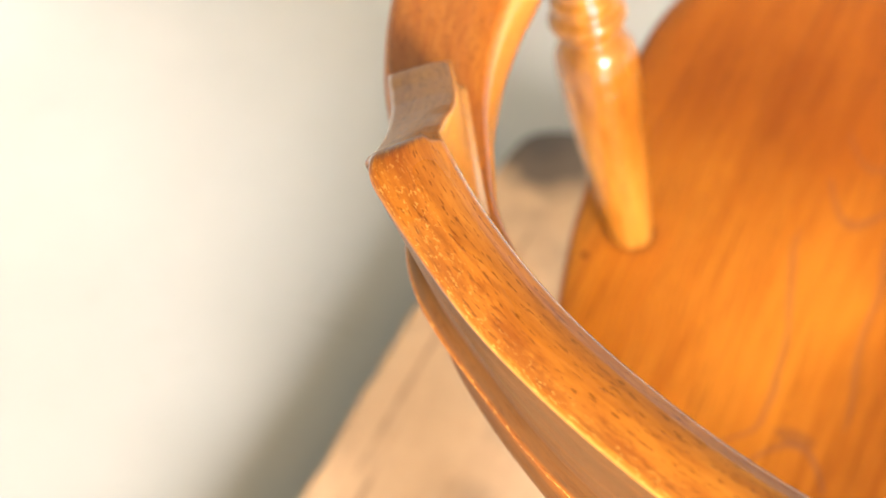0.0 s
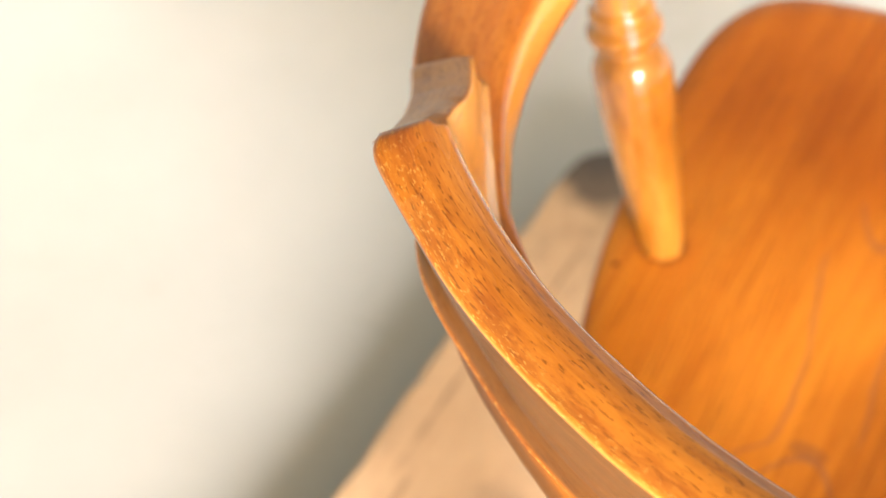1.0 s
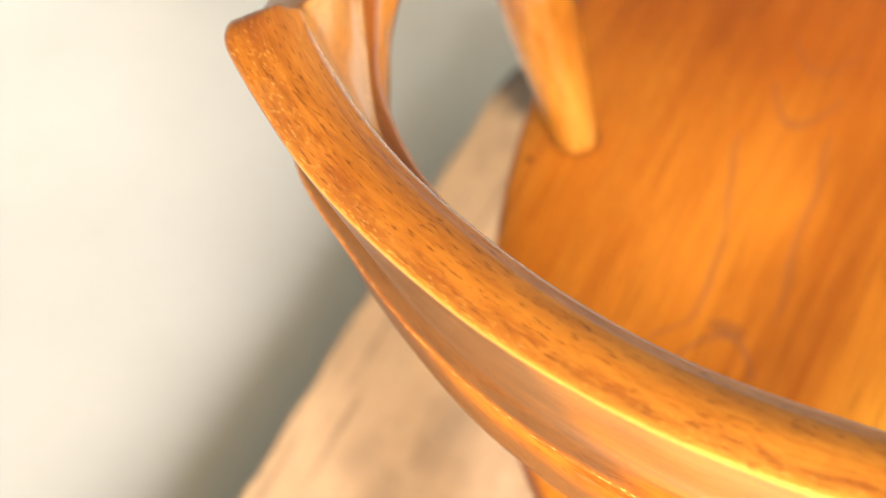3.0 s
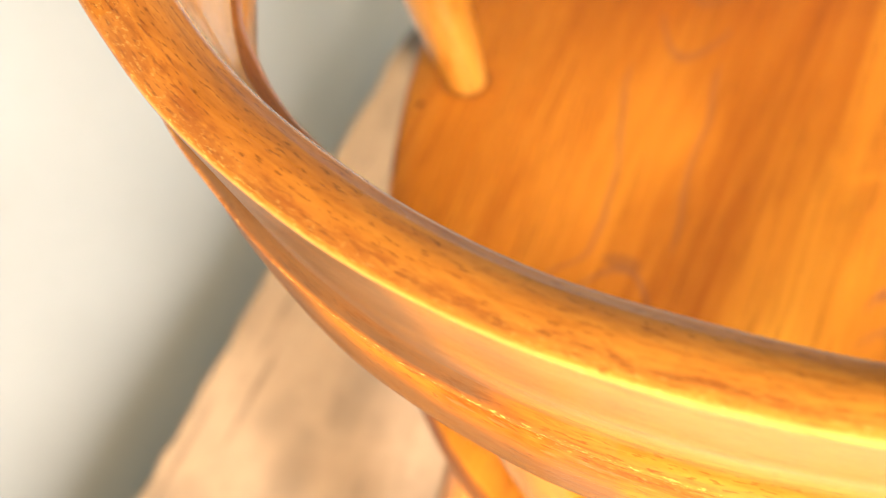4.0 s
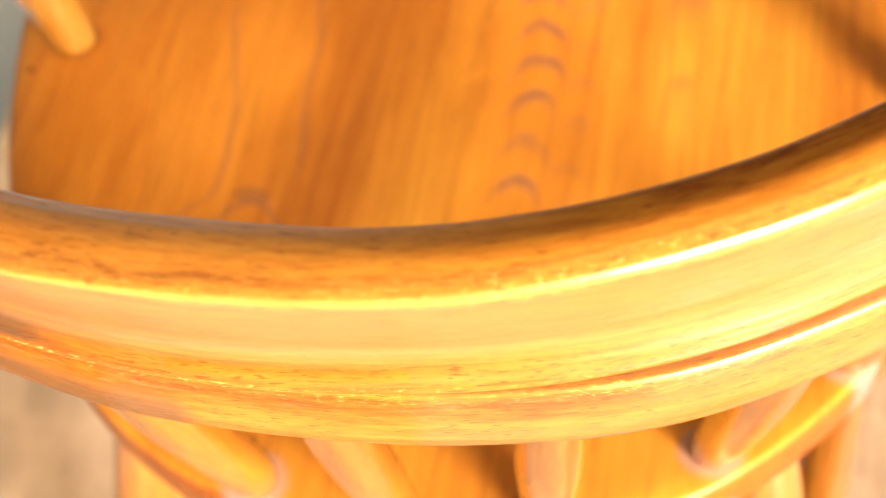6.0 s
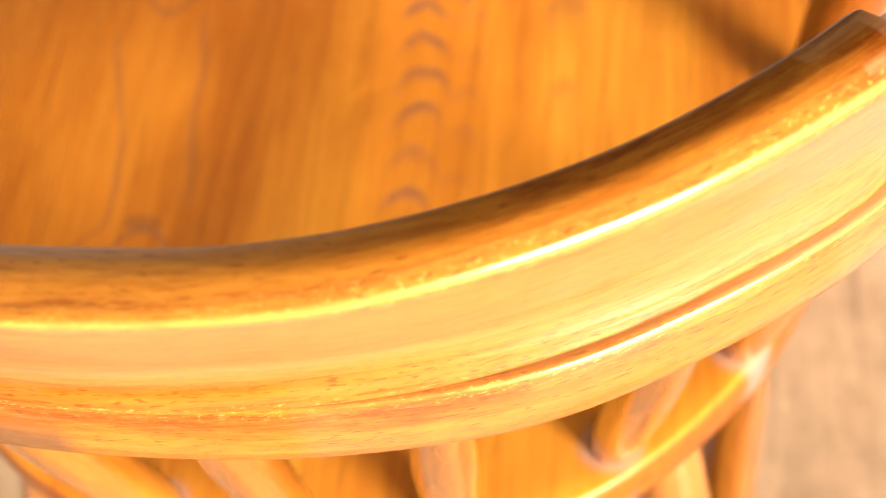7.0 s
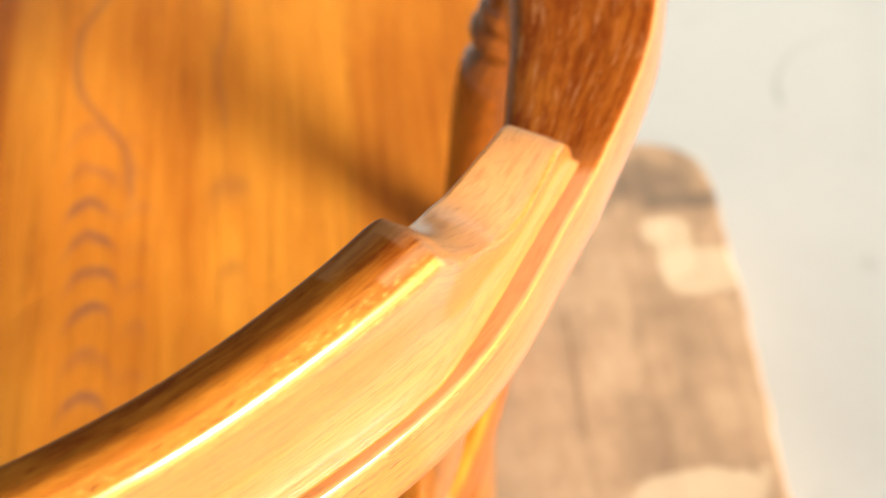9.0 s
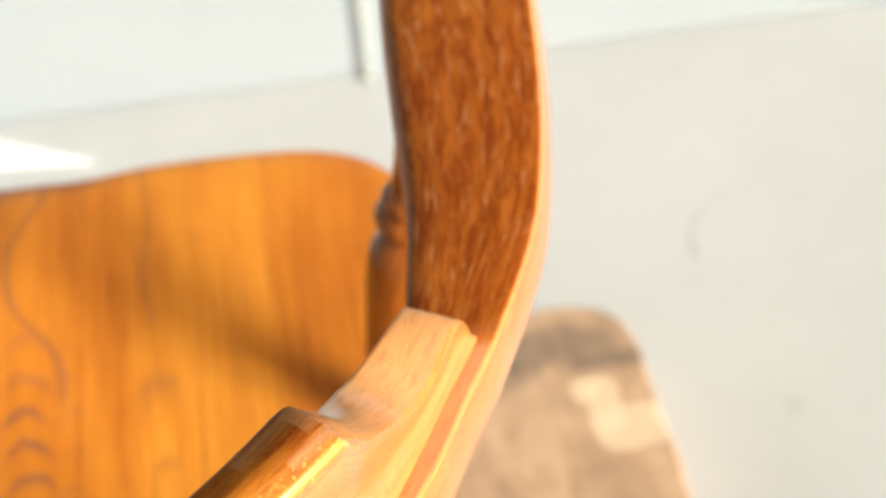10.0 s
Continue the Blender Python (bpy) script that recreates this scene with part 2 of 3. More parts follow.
    # columns of narrow arches where the saw met the heart
    for x0, wide, bend0, pitch, low, high, alpha, shift, colour in ((0.027, 0.0165, 75.0, 38.0, 0.08, 0.33, 0.72, 0.0, (0.18, 0.080, 0.055)), (0.050, 0.008, 150.0, 38.0, 0.10, 0.32, 0.28, 0.4, (0.19, 0.085, 0.050)),
                                                                    (0.100, 0.013, 90.0, 15.0, 0.09, 0.30, 0.42, 0.55, (0.22, 0.085, 0.030))):
        u = m.math("ADD", m.math("SUBTRACT", x, x0), m.math("MULTIPLY", m.math("SUBTRACT", wob, 0.5), 0.018))
        vv = m.math("ADD", m.math("ADD", y, m.math("MULTIPLY", m.math("MULTIPLY", u, u), bend0)), m.math("ADD", m.math("MULTIPLY", wob2, 0.012), m.math("MULTIPLY", wob, 0.05)))
        arc = m.ramp(m.math("FRACT", m.math("ADD", m.math("MULTIPLY", vv, pitch), shift)), (0.0, 0.0), (0.50, 0.0), (0.80, 1.0), (0.88, 1.0), (1.0, 0.0))
        near = m.ramp(m.math("DIVIDE", m.math("ABSOLUTE", u), wide), (0.55, 1.0), (1.25, 0.0))
        span = m.ramp(y, (low, 0.0), (low + 0.03, 1.0), (high - 0.05, 1.0), (high, 0.0))
        strong = m.ramp(m.noise(m.coords("Object", (30, 30, 30), (x0 * 90, 2, 1)), 1, 2), (0.38, 0.35), (0.58, 1.0))
        col = m.mix(m.math("MULTIPLY", m.math("MULTIPLY", m.math("MULTIPLY", arc, strong), near), m.math("MULTIPLY", span, alpha)), col, colour)
    pore = m.ramp(open_grain, (0.38, 1.0), (0.47, 0.0))
    dash = m.ramp(fine, (0.40, 0.25), (0.55, 1.0))
    col = m.mix(m.math("MULTIPLY", m.math("MULTIPLY", pore, dash), 0.34), col, (0.13, 0.036, 0.006))
    # the rim and underside are darker than the top
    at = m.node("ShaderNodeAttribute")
    at.attribute_name = "patina_shade"
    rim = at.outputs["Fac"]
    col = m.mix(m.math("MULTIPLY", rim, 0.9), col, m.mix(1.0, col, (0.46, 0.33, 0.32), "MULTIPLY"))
    # a knot, a nail hole, old glue round the spindles and dark rings at the posts
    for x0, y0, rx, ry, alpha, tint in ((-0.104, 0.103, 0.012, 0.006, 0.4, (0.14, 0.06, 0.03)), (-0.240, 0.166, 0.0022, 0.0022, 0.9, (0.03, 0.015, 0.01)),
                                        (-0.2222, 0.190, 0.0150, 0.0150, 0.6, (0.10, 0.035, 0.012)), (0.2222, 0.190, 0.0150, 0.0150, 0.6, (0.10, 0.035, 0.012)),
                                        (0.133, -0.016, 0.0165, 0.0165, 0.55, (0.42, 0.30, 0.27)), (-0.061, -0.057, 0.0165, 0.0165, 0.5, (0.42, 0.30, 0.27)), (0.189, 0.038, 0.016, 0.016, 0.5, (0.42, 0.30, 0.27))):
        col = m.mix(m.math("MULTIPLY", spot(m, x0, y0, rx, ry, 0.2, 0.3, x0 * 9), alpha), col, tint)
    m.color(col)
    m.rough(m.ramp(broad, (0.3, 0.30), (0.7, 0.42)))
    m.b.inputs["Specular IOR Level"].default_value = 0.1
    m.b.inputs["Coat Weight"].default_value = 0.3
    m.b.inputs["Coat Roughness"].default_value = 0.25
    m.bump(m.math("ADD", m.math("MULTIPLY", pore, -0.7), m.math("MULTIPLY", streak, 0.5)), 0.3, 0.0006)
    return m.m


WOOD_SEAT = seat_wood()


def weathered_slab():
    m = Mat("weathered slab wood")
    streak = m.noise(m.coords("Object", (52, 7, 50)), 1, 6, 0.65, 0.6)
    broad = m.noise(m.coords("Object", (11, 9, 8)), 1, 6, 0.68)
    fine = m.noise(m.coords("Object", (420, 40, 300)), 1, 3, 0.6)
    tone = m.math("ADD", m.math("MULTIPLY", streak, 0.35), m.math("MULTIPLY", broad, 0.65))
    col = m.ramp(tone, (0.35, (0.26, 0.170, 0.104)), (0.50, (0.42, 0.276, 0.163)), (0.64, (0.54, 0.372, 0.230)))
    col = m.mix(m.math("MULTIPLY", spot(m, -0.46, 0.2, 0.20, 0.6, 0.2, 0.5, 2.2), 0.6), col, (0.54, 0.365, 0.215))
    blot = m.ramp(m.noise(m.coords("Object", (13, 10, 10), (4, 8, 1)), 1, 5, 0.65), (0.54, 0.0), (0.68, 1.0))
    col = m.mix(m.math("MULTIPLY", blot, 0.42), col, (0.22, 0.14, 0.085))
    for x0, y0, rx, ry, s in ((0.409, 0.447, 0.030, 0.024, 1.0), (0.396, 0.472, 0.016, 0.030, 1.7), (0.375, 0.232, 0.056, 0.034, 2.0), (0.383, 0.492, 0.012, 0.012, 3.0)):
        col = m.mix(m.math("MULTIPLY", spot(m, x0, y0, rx, ry, 0.45, 0.12, s, 3.5), 0.65), col, (0.70, 0.55, 0.37))
    for x0, y0, rx, ry, s in ((-0.425, 0.560, 0.062, 0.058, 4.0), (-0.45, 0.59, 0.05, 0.05, 4.6), (0.36, 0.548, 0.075, 0.030, 5.0), (0.30, 0.525, 0.05, 0.03, 6.5), (0.41, 0.520, 0.05, 0.012, 6.0)):
        col = m.mix(m.math("MULTIPLY", spot(m, x0, y0, rx, ry, 0.45, 0.45, s), 0.85 if x0 < 0 else 0.5), col, (0.060, 0.050, 0.046))
    for x0, y0, ry, s in ((-0.430, 0.300, 0.150, 7.0), (-0.445, 0.10, 0.07, 12.0), (-0.418, 0.16, 0.05, 13.0), (-0.405, 0.420, 0.060, 8.0), (0.30, 0.36, 0.09, 9.0)):
        col = m.mix(m.math("MULTIPLY", spot(m, x0, y0, 0.0022, ry, 0.9, 0.6, s), 0.7), col, (0.14, 0.075, 0.04))
    # soft shadow patches painted on the left
    for x0, y0, rx, ry, s, alpha in ((-0.362, 0.108, 0.022, 0.050, 14.0, 0.45), (-0.342, 0.182, 0.024, 0.034, 15.0, 0.40), (-0.395, 0.150, 0.018, 0.030, 16.0, 0.25), (-0.440, 0.045, 0.040, 0.045, 17.0, 0.45)):
        col = m.mix(m.math("MULTIPLY", spot(m, x0, y0, rx, ry, 0.5, 0.7, s), alpha), col, (0.20, 0.135, 0.085))
    crack = m.ramp(fine, (0.32, 1.0), (0.40, 0.0))
    col = m.mix(m.math("MULTIPLY", crack, 0.45), col, (0.16, 0.09, 0.05))
    m.color(col)
    m.rough(0.75)
    m.bump(m.math("ADD", streak, m.math("MULTIPLY", crack, -0.8)), 0.5, 0.002)
    return m.m


WOOD_SLAB = weathered_slab()


def plaster(name, base, stain, marks=0.3, scale=1.0, rough=0.6):
    m = Mat(name)
    broad = m.noise(m.coords("Object", (2.2 * scale,) * 3), 1, 5, 0.6)
    grain = m.noise(m.coords("Object", (55 * scale,) * 3), 1, 5, 0.65)
    col = m.mix(m.ramp(broad, (0.38, 0.0), (0.68, 1.0)), base, tuple(c * 0.88 for c in base))
    dirt = m.ramp(m.noise(m.coords("Object", (9 * scale,) * 3, (3, 1, 2)), 1, 6, 0.7), (0.60, 0.0), (0.74, 1.0))
    col = m.mix(m.math("MULTIPLY", dirt, marks), col, stain)
    m.color(col)
    m.rough(rough)
    m.bump(grain, 0.2, 0.002)
    return m


def floor_paint():
    m = plaster("pale painted concrete", (0.465, 0.470, 0.464), (0.34, 0.335, 0.315), 0.40, 1.0, 0.55)
    col = m.b.inputs["Base Color"].links[0].from_socket
    for x0, y0, rx, ry, a, s in ((0.561, 0.481, 0.010, 0.013, 0.35, 1.5), (-0.545, 0.352, 0.045, 0.0022, 0.45, 8.5), (-0.575, 0.385, 0.0025, 0.030, 0.3, 9.5), (-0.66, 0.24, 0.012, 0.003, 0.2, 3.3), (0.585, 0.60, 0.006, 0.006, 0.2, 7.5), (0.531, 0.684, 0.005, 0.018, 0.25, 2.5)):
        col = m.mix(m.math("MULTIPLY", spot(m, x0, y0, rx, ry, 0.3, 0.6, s), a), col, (0.30, 0.30, 0.28))
    # a curved scuff, fading along its length
    tc = m.node("ShaderNodeTexCoord")
    sep = m.node("ShaderNodeSeparateXYZ")
    m.link(tc.outputs["Object"], sep.inputs[0])
    a, b = m.math("SUBTRACT", sep.outputs[0], 0.607), m.math("SUBTRACT", sep.outputs[1], 0.678)
    d = m.math("SQRT", m.math("ADD", m.math("MULTIPLY", a, a), m.math("MULTIPLY", b, b)))
    jag = m.noise(m.coords("Object", (60, 60, 60), (2, 2, 0)), 1, 3, 0.6)
    d = m.math("ABSOLUTE", m.math("ADD", m.math("SUBTRACT", d, 0.079), m.math("MULTIPLY", m.math("SUBTRACT", jag, 0.5), 0.006)))
    band = m.ramp(m.math("MULTIPLY", d, 100.0), (0.15, 1.0), (0.50, 0.0))
    part_way = m.math("MULTIPLY", m.ramp(m.math("ADD", m.math("MULTIPLY", b, 5.0), 0.5), (0.42, 0.0), (0.55, 0.5), (0.86, 0.18), (0.95, 0.0)), m.ramp(a, (0.0, 1.0), (0.01, 0.0)))
    col = m.mix(m.math("MULTIPLY", band, part_way), col, (0.28, 0.28, 0.26))
    m.color(col)
    return m.m


FLOOR = floor_paint()
WALL = plaster("pale wall plaster", (0.285, 0.312, 0.325), (0.24, 0.25, 0.255), 0.3, 0.8, 0.7).m
CABLE = Mat("dull grey rubber")
CABLE.color((0.36, 0.37, 0.35))
CABLE.rough(0.6)
CABLE = CABLE.m


# ---- mesh helpers ----
def spline(points, n):
    """n points along a Catmull-Rom curve through the given points, even in parameter."""
    p = [Vector(q) for q in points]
    p = [2 * p[0] - p[1]] + p + [2 * p[-1] - p[-2]]
    out = []
    for i in range(n):
        s = i / (n - 1) * (len(p) - 3)
        k = min(int(s), len(p) - 4)
        f = s - k
        a, b, c, d = p[k:k + 4]
        out.append(0.5 * (2 * b + (c - a) * f + (2 * a - 5 * b + 4 * c - d) * f * f + (3 * b - a - 3 * c + d) * f ** 3))
    return out


def mirrored(points, left=None):
    """Points of the right half, from the middle out, turned into a whole run from left to right. left: the last points of a left half that differs."""
    other = points[:len(points) - len(left)] + left if left else points
    return [(-x, *rest) for x, *rest in reversed(other[1:])] + [tuple(p) for p in points]


def level(rows, s):
    """Straight between rows of (place, value)."""
    for (a, p), (b, q) in zip(rows, rows[1:]):
        if s <= b:
            return p + (q - p) * (s - a) / (b - a)
    return rows[-1][1]


def loft(rings, wear_light=(), closed=True, caps=True, patina_shade=None, sheen_wear=None, sheen=None, shade_brown=None):
    """A mesh through rings of equal length, with UV in metres: u along, v round. The first weights, one for each point
    of the ring, hold wear and painted light.
    """
    bm = bmesh.new()
    uv = bm.loops.layers.uv.new("UVMap")
    weight = bm.verts.layers.float.new("wear_light")
    old = bm.verts.layers.float.new("patina_shade")
    pale = bm.verts.layers.float.new("sheen_wear")
    gloss = bm.verts.layers.float.new("sheen")
    shade_layer = bm.verts.layers.float.new("shade_brown")
    vs = [[bm.verts.new(p) for p in ring] for ring in rings]
    n = len(rings[0])
    us, vv = [0.0], [0.0]
    for a, b in zip(rings, rings[1:]):
        us.append(us[-1] + sum((Vector(p) - Vector(q)).length for p, q in zip(a, b)) / n)
    mid = rings[len(rings) // 2]
    for j in range(n):
        vv.append(vv[-1] + (Vector(mid[j]) - Vector(mid[(j + 1) % n])).length)
    for row in vs:
        for j, v in enumerate(row):
            v[weight] = (wear_light(v.co, j) if callable(wear_light) else wear_light[j]) if wear_light else 0.0
            v[old] = patina_shade(v.co, j) if patina_shade else 0.0
            v[pale] = sheen_wear(v.co, j) if sheen_wear else 0.0
            v[gloss] = sheen(v.co, j) if sheen else 1.0
            v[shade_layer] = shade_brown(v.co, j) if shade_brown else 0.0
    for i in range(len(rings) - 1):
        for j in range(n if closed else n - 1):
            k = (j + 1) % n
            f = bm.faces.new((vs[i][j], vs[i][k], vs[i + 1][k], vs[i + 1][j]))
            f.smooth = True
            for loop, (u, v) in zip(f.loops, ((us[i], vv[j]), (us[i], vv[j + 1]), (us[i + 1], vv[j + 1]), (us[i + 1], vv[j]))):
                loop[uv].uv = (u, v)
    if caps:
        for i, order in ((0, 1), (-1, -1)):
            f = bm.faces.new(vs[i][::-1] if order == 1 else vs[i])
            for loop in f.loops:
                loop[uv].uv = (us[i] + loop.vert.co.z * 0.2, loop.vert.co.x)
    bmesh.ops.recalc_face_normals(bm, faces=bm.faces)
    return bm


def turned(base, top, profile, segments=28):
    """A lathe form from base to top; profile rows are (share of the height, radius)."""
    a, b = Vector(base), Vector(top)
    axis = (b - a).normalized()
    s = axis.cross((0, 1, 0)).normalized()
    t = axis.cross(s)
    rings = []
    for h, r in profile:
        c = a.lerp(b, h)
        rings.append([c + r * (math.cos(2 * math.pi * k / segments) * s + math.sin(2 * math.pi * k / segments) * t) for k in range(segments)])
    return loft(rings)


def part(name, bm, material, parent=None, label=""):
    me = bpy.data.meshes.new(name)
    bm.to_mesh(me)
    bm.free()
    me.materials.append(material)
    ob = new(name, me)
    if parent:
        ob.parent = parent
    if label:
        tagged(ob, label)
    return ob


def smooth_profile(rows, n):
    return [tuple(p)[:2] for p in spline([(h, r, 0) for h, r in rows], n)]


# ---- ground and wall ----
FLOOR_Z = -0.060


def build_floor():
    bm = bmesh.new()
    # one sheet, finer near the slab
    xs = [-3000, -60, -8, -3, -1.5, -0.75, 0, 0.75, 1.5, 3, 8, 60, 3000]
    ys = [-3000, -60, -8, -3, -1.5, -0.75, 0, 0.75, 1.5, 3, 8, 60, 3000]
    grid = [[bm.verts.new((x, y, 0)) for x in xs] for y in ys]
    for j in range(len(ys) - 1):
        for i in range(len(xs) - 1):
            bm.faces.new((grid[j][i], grid[j][i + 1], grid[j + 1][i + 1], grid[j + 1][i]))
    ob = part("ground", bm, FLOOR)
    ob.location.z = FLOOR_Z
    return tagged(ob, "pale cream painted concrete floor with faint scuffs", "floor", kind="structure")


build_floor()


def box(bm, lo, hi, bevel=0.0):
    r = bmesh.ops.create_cube(bm, size=1)
    c, s = (Vector(lo) + Vector(hi)) / 2, Vector(hi) - Vector(lo)
    bmesh.ops.transform(bm, matrix=Matrix.Translation(c) @ Matrix.Diagonal((*s, 1)), verts=r["verts"])
    if bevel:
        edges = {e for v in r["verts"] for e in v.link_edges}
        bmesh.ops.bevel(bm, geom=list(edges), offset=bevel, segments=2, affect="EDGES")


bm = bmesh.new()
box(bm, (-3.0, 0, 0), (3.5, 0.12, 0.8), 0.004)
wall = part("wall_north", bm, WALL)
wall.matrix_world = pose(0.16, 1.047, FLOOR_Z, 0, 0, -4.7)
tagged(wall, "pale grey plastered wall beyond the chair", "wall", kind="structure")

# ---- slab that the chair stands on ----
def build_slab():
    outline = []
    x0, x1, y0, y1 = -0.460, 0.438, -0.30, 0.592
    corners = [(x1, y0, 0.03, -90), (x1, y1, 0.055, 0), (x0, y1, 0.05, 90), (x0, y0, 0.03, 180)]
    for x, y, r, a0 in corners:
        cx, cy = x - math.copysign(r, x), (y - r if y > 0 else y + r)
        for k in range(7):
            a = radians(a0 + 90 * k / 6)
            outline.append((cx + r * math.cos(a), cy + r * math.sin(a)))
    dense = []
    for a, b in zip(outline, outline[1:] + outline[:1]):
        n = max(1, int(math.dist(a, b) / 0.008))
        dense += [(a[0] + (b[0] - a[0]) * i / n, a[1] + (b[1] - a[1]) * i / n) for i in range(n)]
    rings = []
    for z, inset in ((FLOOR_Z, 0.004), (-0.012, 0.001), (-0.003, 0.0), (-0.0006, 0.0015), (0.0, 0.004)):
        ring = []
        for x, y in dense:
            ragged = 0.0026 * noise.noise((x * 40, y * 40, 1)) + 0.0034 * min(0.15, noise.noise((x * 110, y * 110, 5))) + 0.004 * noise.noise((x * 6, y * 6, 3))
            c = Vector((x, y)) - Vector((-0.01, 0.15))
            c = Vector((x, y)) + c.normalized() * (ragged - inset)
            ring.append((c.x, c.y, z))
        rings.append(ring)
    bm = loft(rings)
    return bm


tagged(part("wooden_slab", build_slab(), WOOD_SLAB), "weathered tan wooden slab with rounded charred corners on the floor", "platform")

# ---- the chair ----
SEAT_Z = 0.370
ARM_TOP, ARM_LOW = 0.617, 0.585
chair = new("captain_chair")
tagged(chair, "orange varnished wooden captain's chair with worn bow back", "chair")

# right half, from the middle of the back to the front: outer and inner edge of the arm
ARM_OUT = [(0, -0.151), (0.055, -0.1475), (0.110, -0.1345), (0.158, -0.109), (0.200, -0.078), (0.227, -0.047), (0.2475, -0.013), (0.2655, 0.018),
           (0.2865, 0.066), (0.302, 0.127), (0.314, 0.203), (0.320, 0.270), (0.320, 0.320), (0.306, 0.355)]
ARM_IN = [(0, -0.100), (0.048, -0.097), (0.097, -0.087), (0.140, -0.069), (0.177, -0.048), (0.203, -0.024), (0.2195, 0.004), (0.2315, 0.033),
          (0.2415, 0.080), (0.2455, 0.130), (0.2500, 0.205), (0.2565, 0.275), (0.258, 0.325), (0.268, 0.357)]
LEAN_X = 0.0062   # the bow sits this far to the right of the crest's middle


def build_arm_bow():
    n = 190
    outer, inner = spline(mirrored([(x, y, 0) for x, y in ARM_OUT]), n), spline(mirrored([(x, y, 0) for x, y in ARM_IN]), n)
    h = ARM_TOP - ARM_LOW
    # share of the way from the inner to the outer side, and of the height: well rounded inside, a crisp edge outside
    sec = [(0.05, 0.0), (0.0, 0.10), (-0.010, 0.30), (-0.006, 0.55), (0.010, 0.75), (0.035, 0.89), (0.07, 0.965), (0.11, 0.995), (0.3, 1.0), (0.6, 1.0), (0.90, 1.0),
           (0.930, 0.993), (0.950, 0.965), (0.962, 0.91), (0.985, 0.76), (1.0, 0.55), (0.995, 0.36), (0.97, 0.18), (0.92, 0.05), (0.82, 0.0)]
    wear_light = [0, 0, 0.1, 0.1, 0.2, 0.4, 0.4, 0.2, 0.1, 0.1, 0.4, 0.8, 0.86, 0.8, 0.4, 0.2, 0.1, 0, 0, 0]
    rings = []
    for o, i in zip(outer, inner):
        f = min(1.0, max(0.0, (i.y - 0.01) / 0.05))
        i.x -= (0.004 if i.x > 0 else 0.0025) * f   # the arms are not quite alike
        if o.x < 0:
            o.x -= 0.006 * min(1.0, max(0.0, (o.y + 0.02) / 0.05))
            o += (i - o).normalized() * 0.0026 * min(1.0, max(0.0, (-0.05 - o.x) / 0.05)) * min(1.0, max(0.0, (-0.03 - o.y) / 0.03))
            i += (o - i) * 0.06 * min(1.0, max(0.0, (-0.035 - i.y) / 0.02))
        else:
            o.x += 0.0025 * min(1.0, max(0.0, (o.y - 0.02) / 0.05))
        rings.append([(i.lerp(o, u).x + LEAN_X, i.lerp(o, u).y, ARM_LOW + h * v) for u, v in sec])

    def darkened(p, j):
        """Old dark finish on the arms, thick on the right one, with a trace on the ledge beside the crest."""
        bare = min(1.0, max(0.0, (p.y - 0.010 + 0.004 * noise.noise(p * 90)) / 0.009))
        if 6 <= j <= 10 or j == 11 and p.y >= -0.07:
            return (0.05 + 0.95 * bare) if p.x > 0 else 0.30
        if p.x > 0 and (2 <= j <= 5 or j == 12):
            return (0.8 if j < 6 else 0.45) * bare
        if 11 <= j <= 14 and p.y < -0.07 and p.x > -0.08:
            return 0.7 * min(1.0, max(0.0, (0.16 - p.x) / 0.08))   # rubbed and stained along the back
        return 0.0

    # high weights paint sunlight on the left inner side, a glint on the right edge
    return loft(rings, lambda p, j: 0.94 if p.x < -0.1 and 2 <= j <= 5 else 0.97 if j == 12 and p.x > 0.1 else wear_light[j], patina_shade=darkened,
                # pale reflection painted on the right outer face, and the worn ledge
                sheen_wear=lambda p, j: 0.28 if 12 <= j <= 17 and p.x > 0.20 else min(1.0, max(0.0, (p.x - 0.14) / 0.05)) if 8 <= j <= 11 and p.x > 0.14 and p.y < 0.012 else 0.0,
                # brown for dirt and shade on the ledge, and for shade low on the left
                shade_brown=lambda p, j: 0.8 * min(1.0, max(0.0, (0.20 - p.x) / 0.05)) if 8 <= j <= 10 and p.x > 0 and p.y < 0.012 else 0.9 if 15 <= j <= 19 and p.x < -0.02 else 0.0,
                sheen=lambda p, j: 0.15 if j <= 11 and p.x > 0 and p.y > 0.02 else 0.1 if j >= 12 and p.x < -0.04 else 0.4 if j >= 12 and p.x < 0.05 else 0.6 if j <= 7 else 1.0)


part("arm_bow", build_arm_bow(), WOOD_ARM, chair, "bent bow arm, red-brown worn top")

# crest rail on the bow: top and bottom edges of the right half, and the height of its top
CREST_TO = [(0, -0.1735), (0.050, -0.1695), (0.098, -0.157), (0.146, -0.134), (0.186, -0.106), (0.2145, -0.081), (0.2265, -0.061), (0.241, -0.028), (0.2585, 0.0145)]
CREST_TI = [(0, -0.1465), (0.044, -0.144), (0.0895, -0.132), (0.1335, -0.1115), (0.1715, -0.0845), (0.2005, -0.0570), (0.2105, -0.042), (0.226, -0.012), (0.2405, 0.0210)]
CREST_BO = [(0, -0.1435), (0.047, -0.140), (0.093, -0.130), (0.136, -0.112), (0.174, -0.088), (0.2005, -0.068), (0.2155, -0.049), (0.236, -0.018), (0.2580, 0.0165)]
CREST_BI = [(0, -0.117), (0.040, -0.115), (0.082, -0.106), (0.120, -0.091), (0.155, -0.069), (0.182, -0.050), (0.196, -0.034), (0.217, -0.004), (0.2395, 0.0225)]
CREST_TOP = 0.694


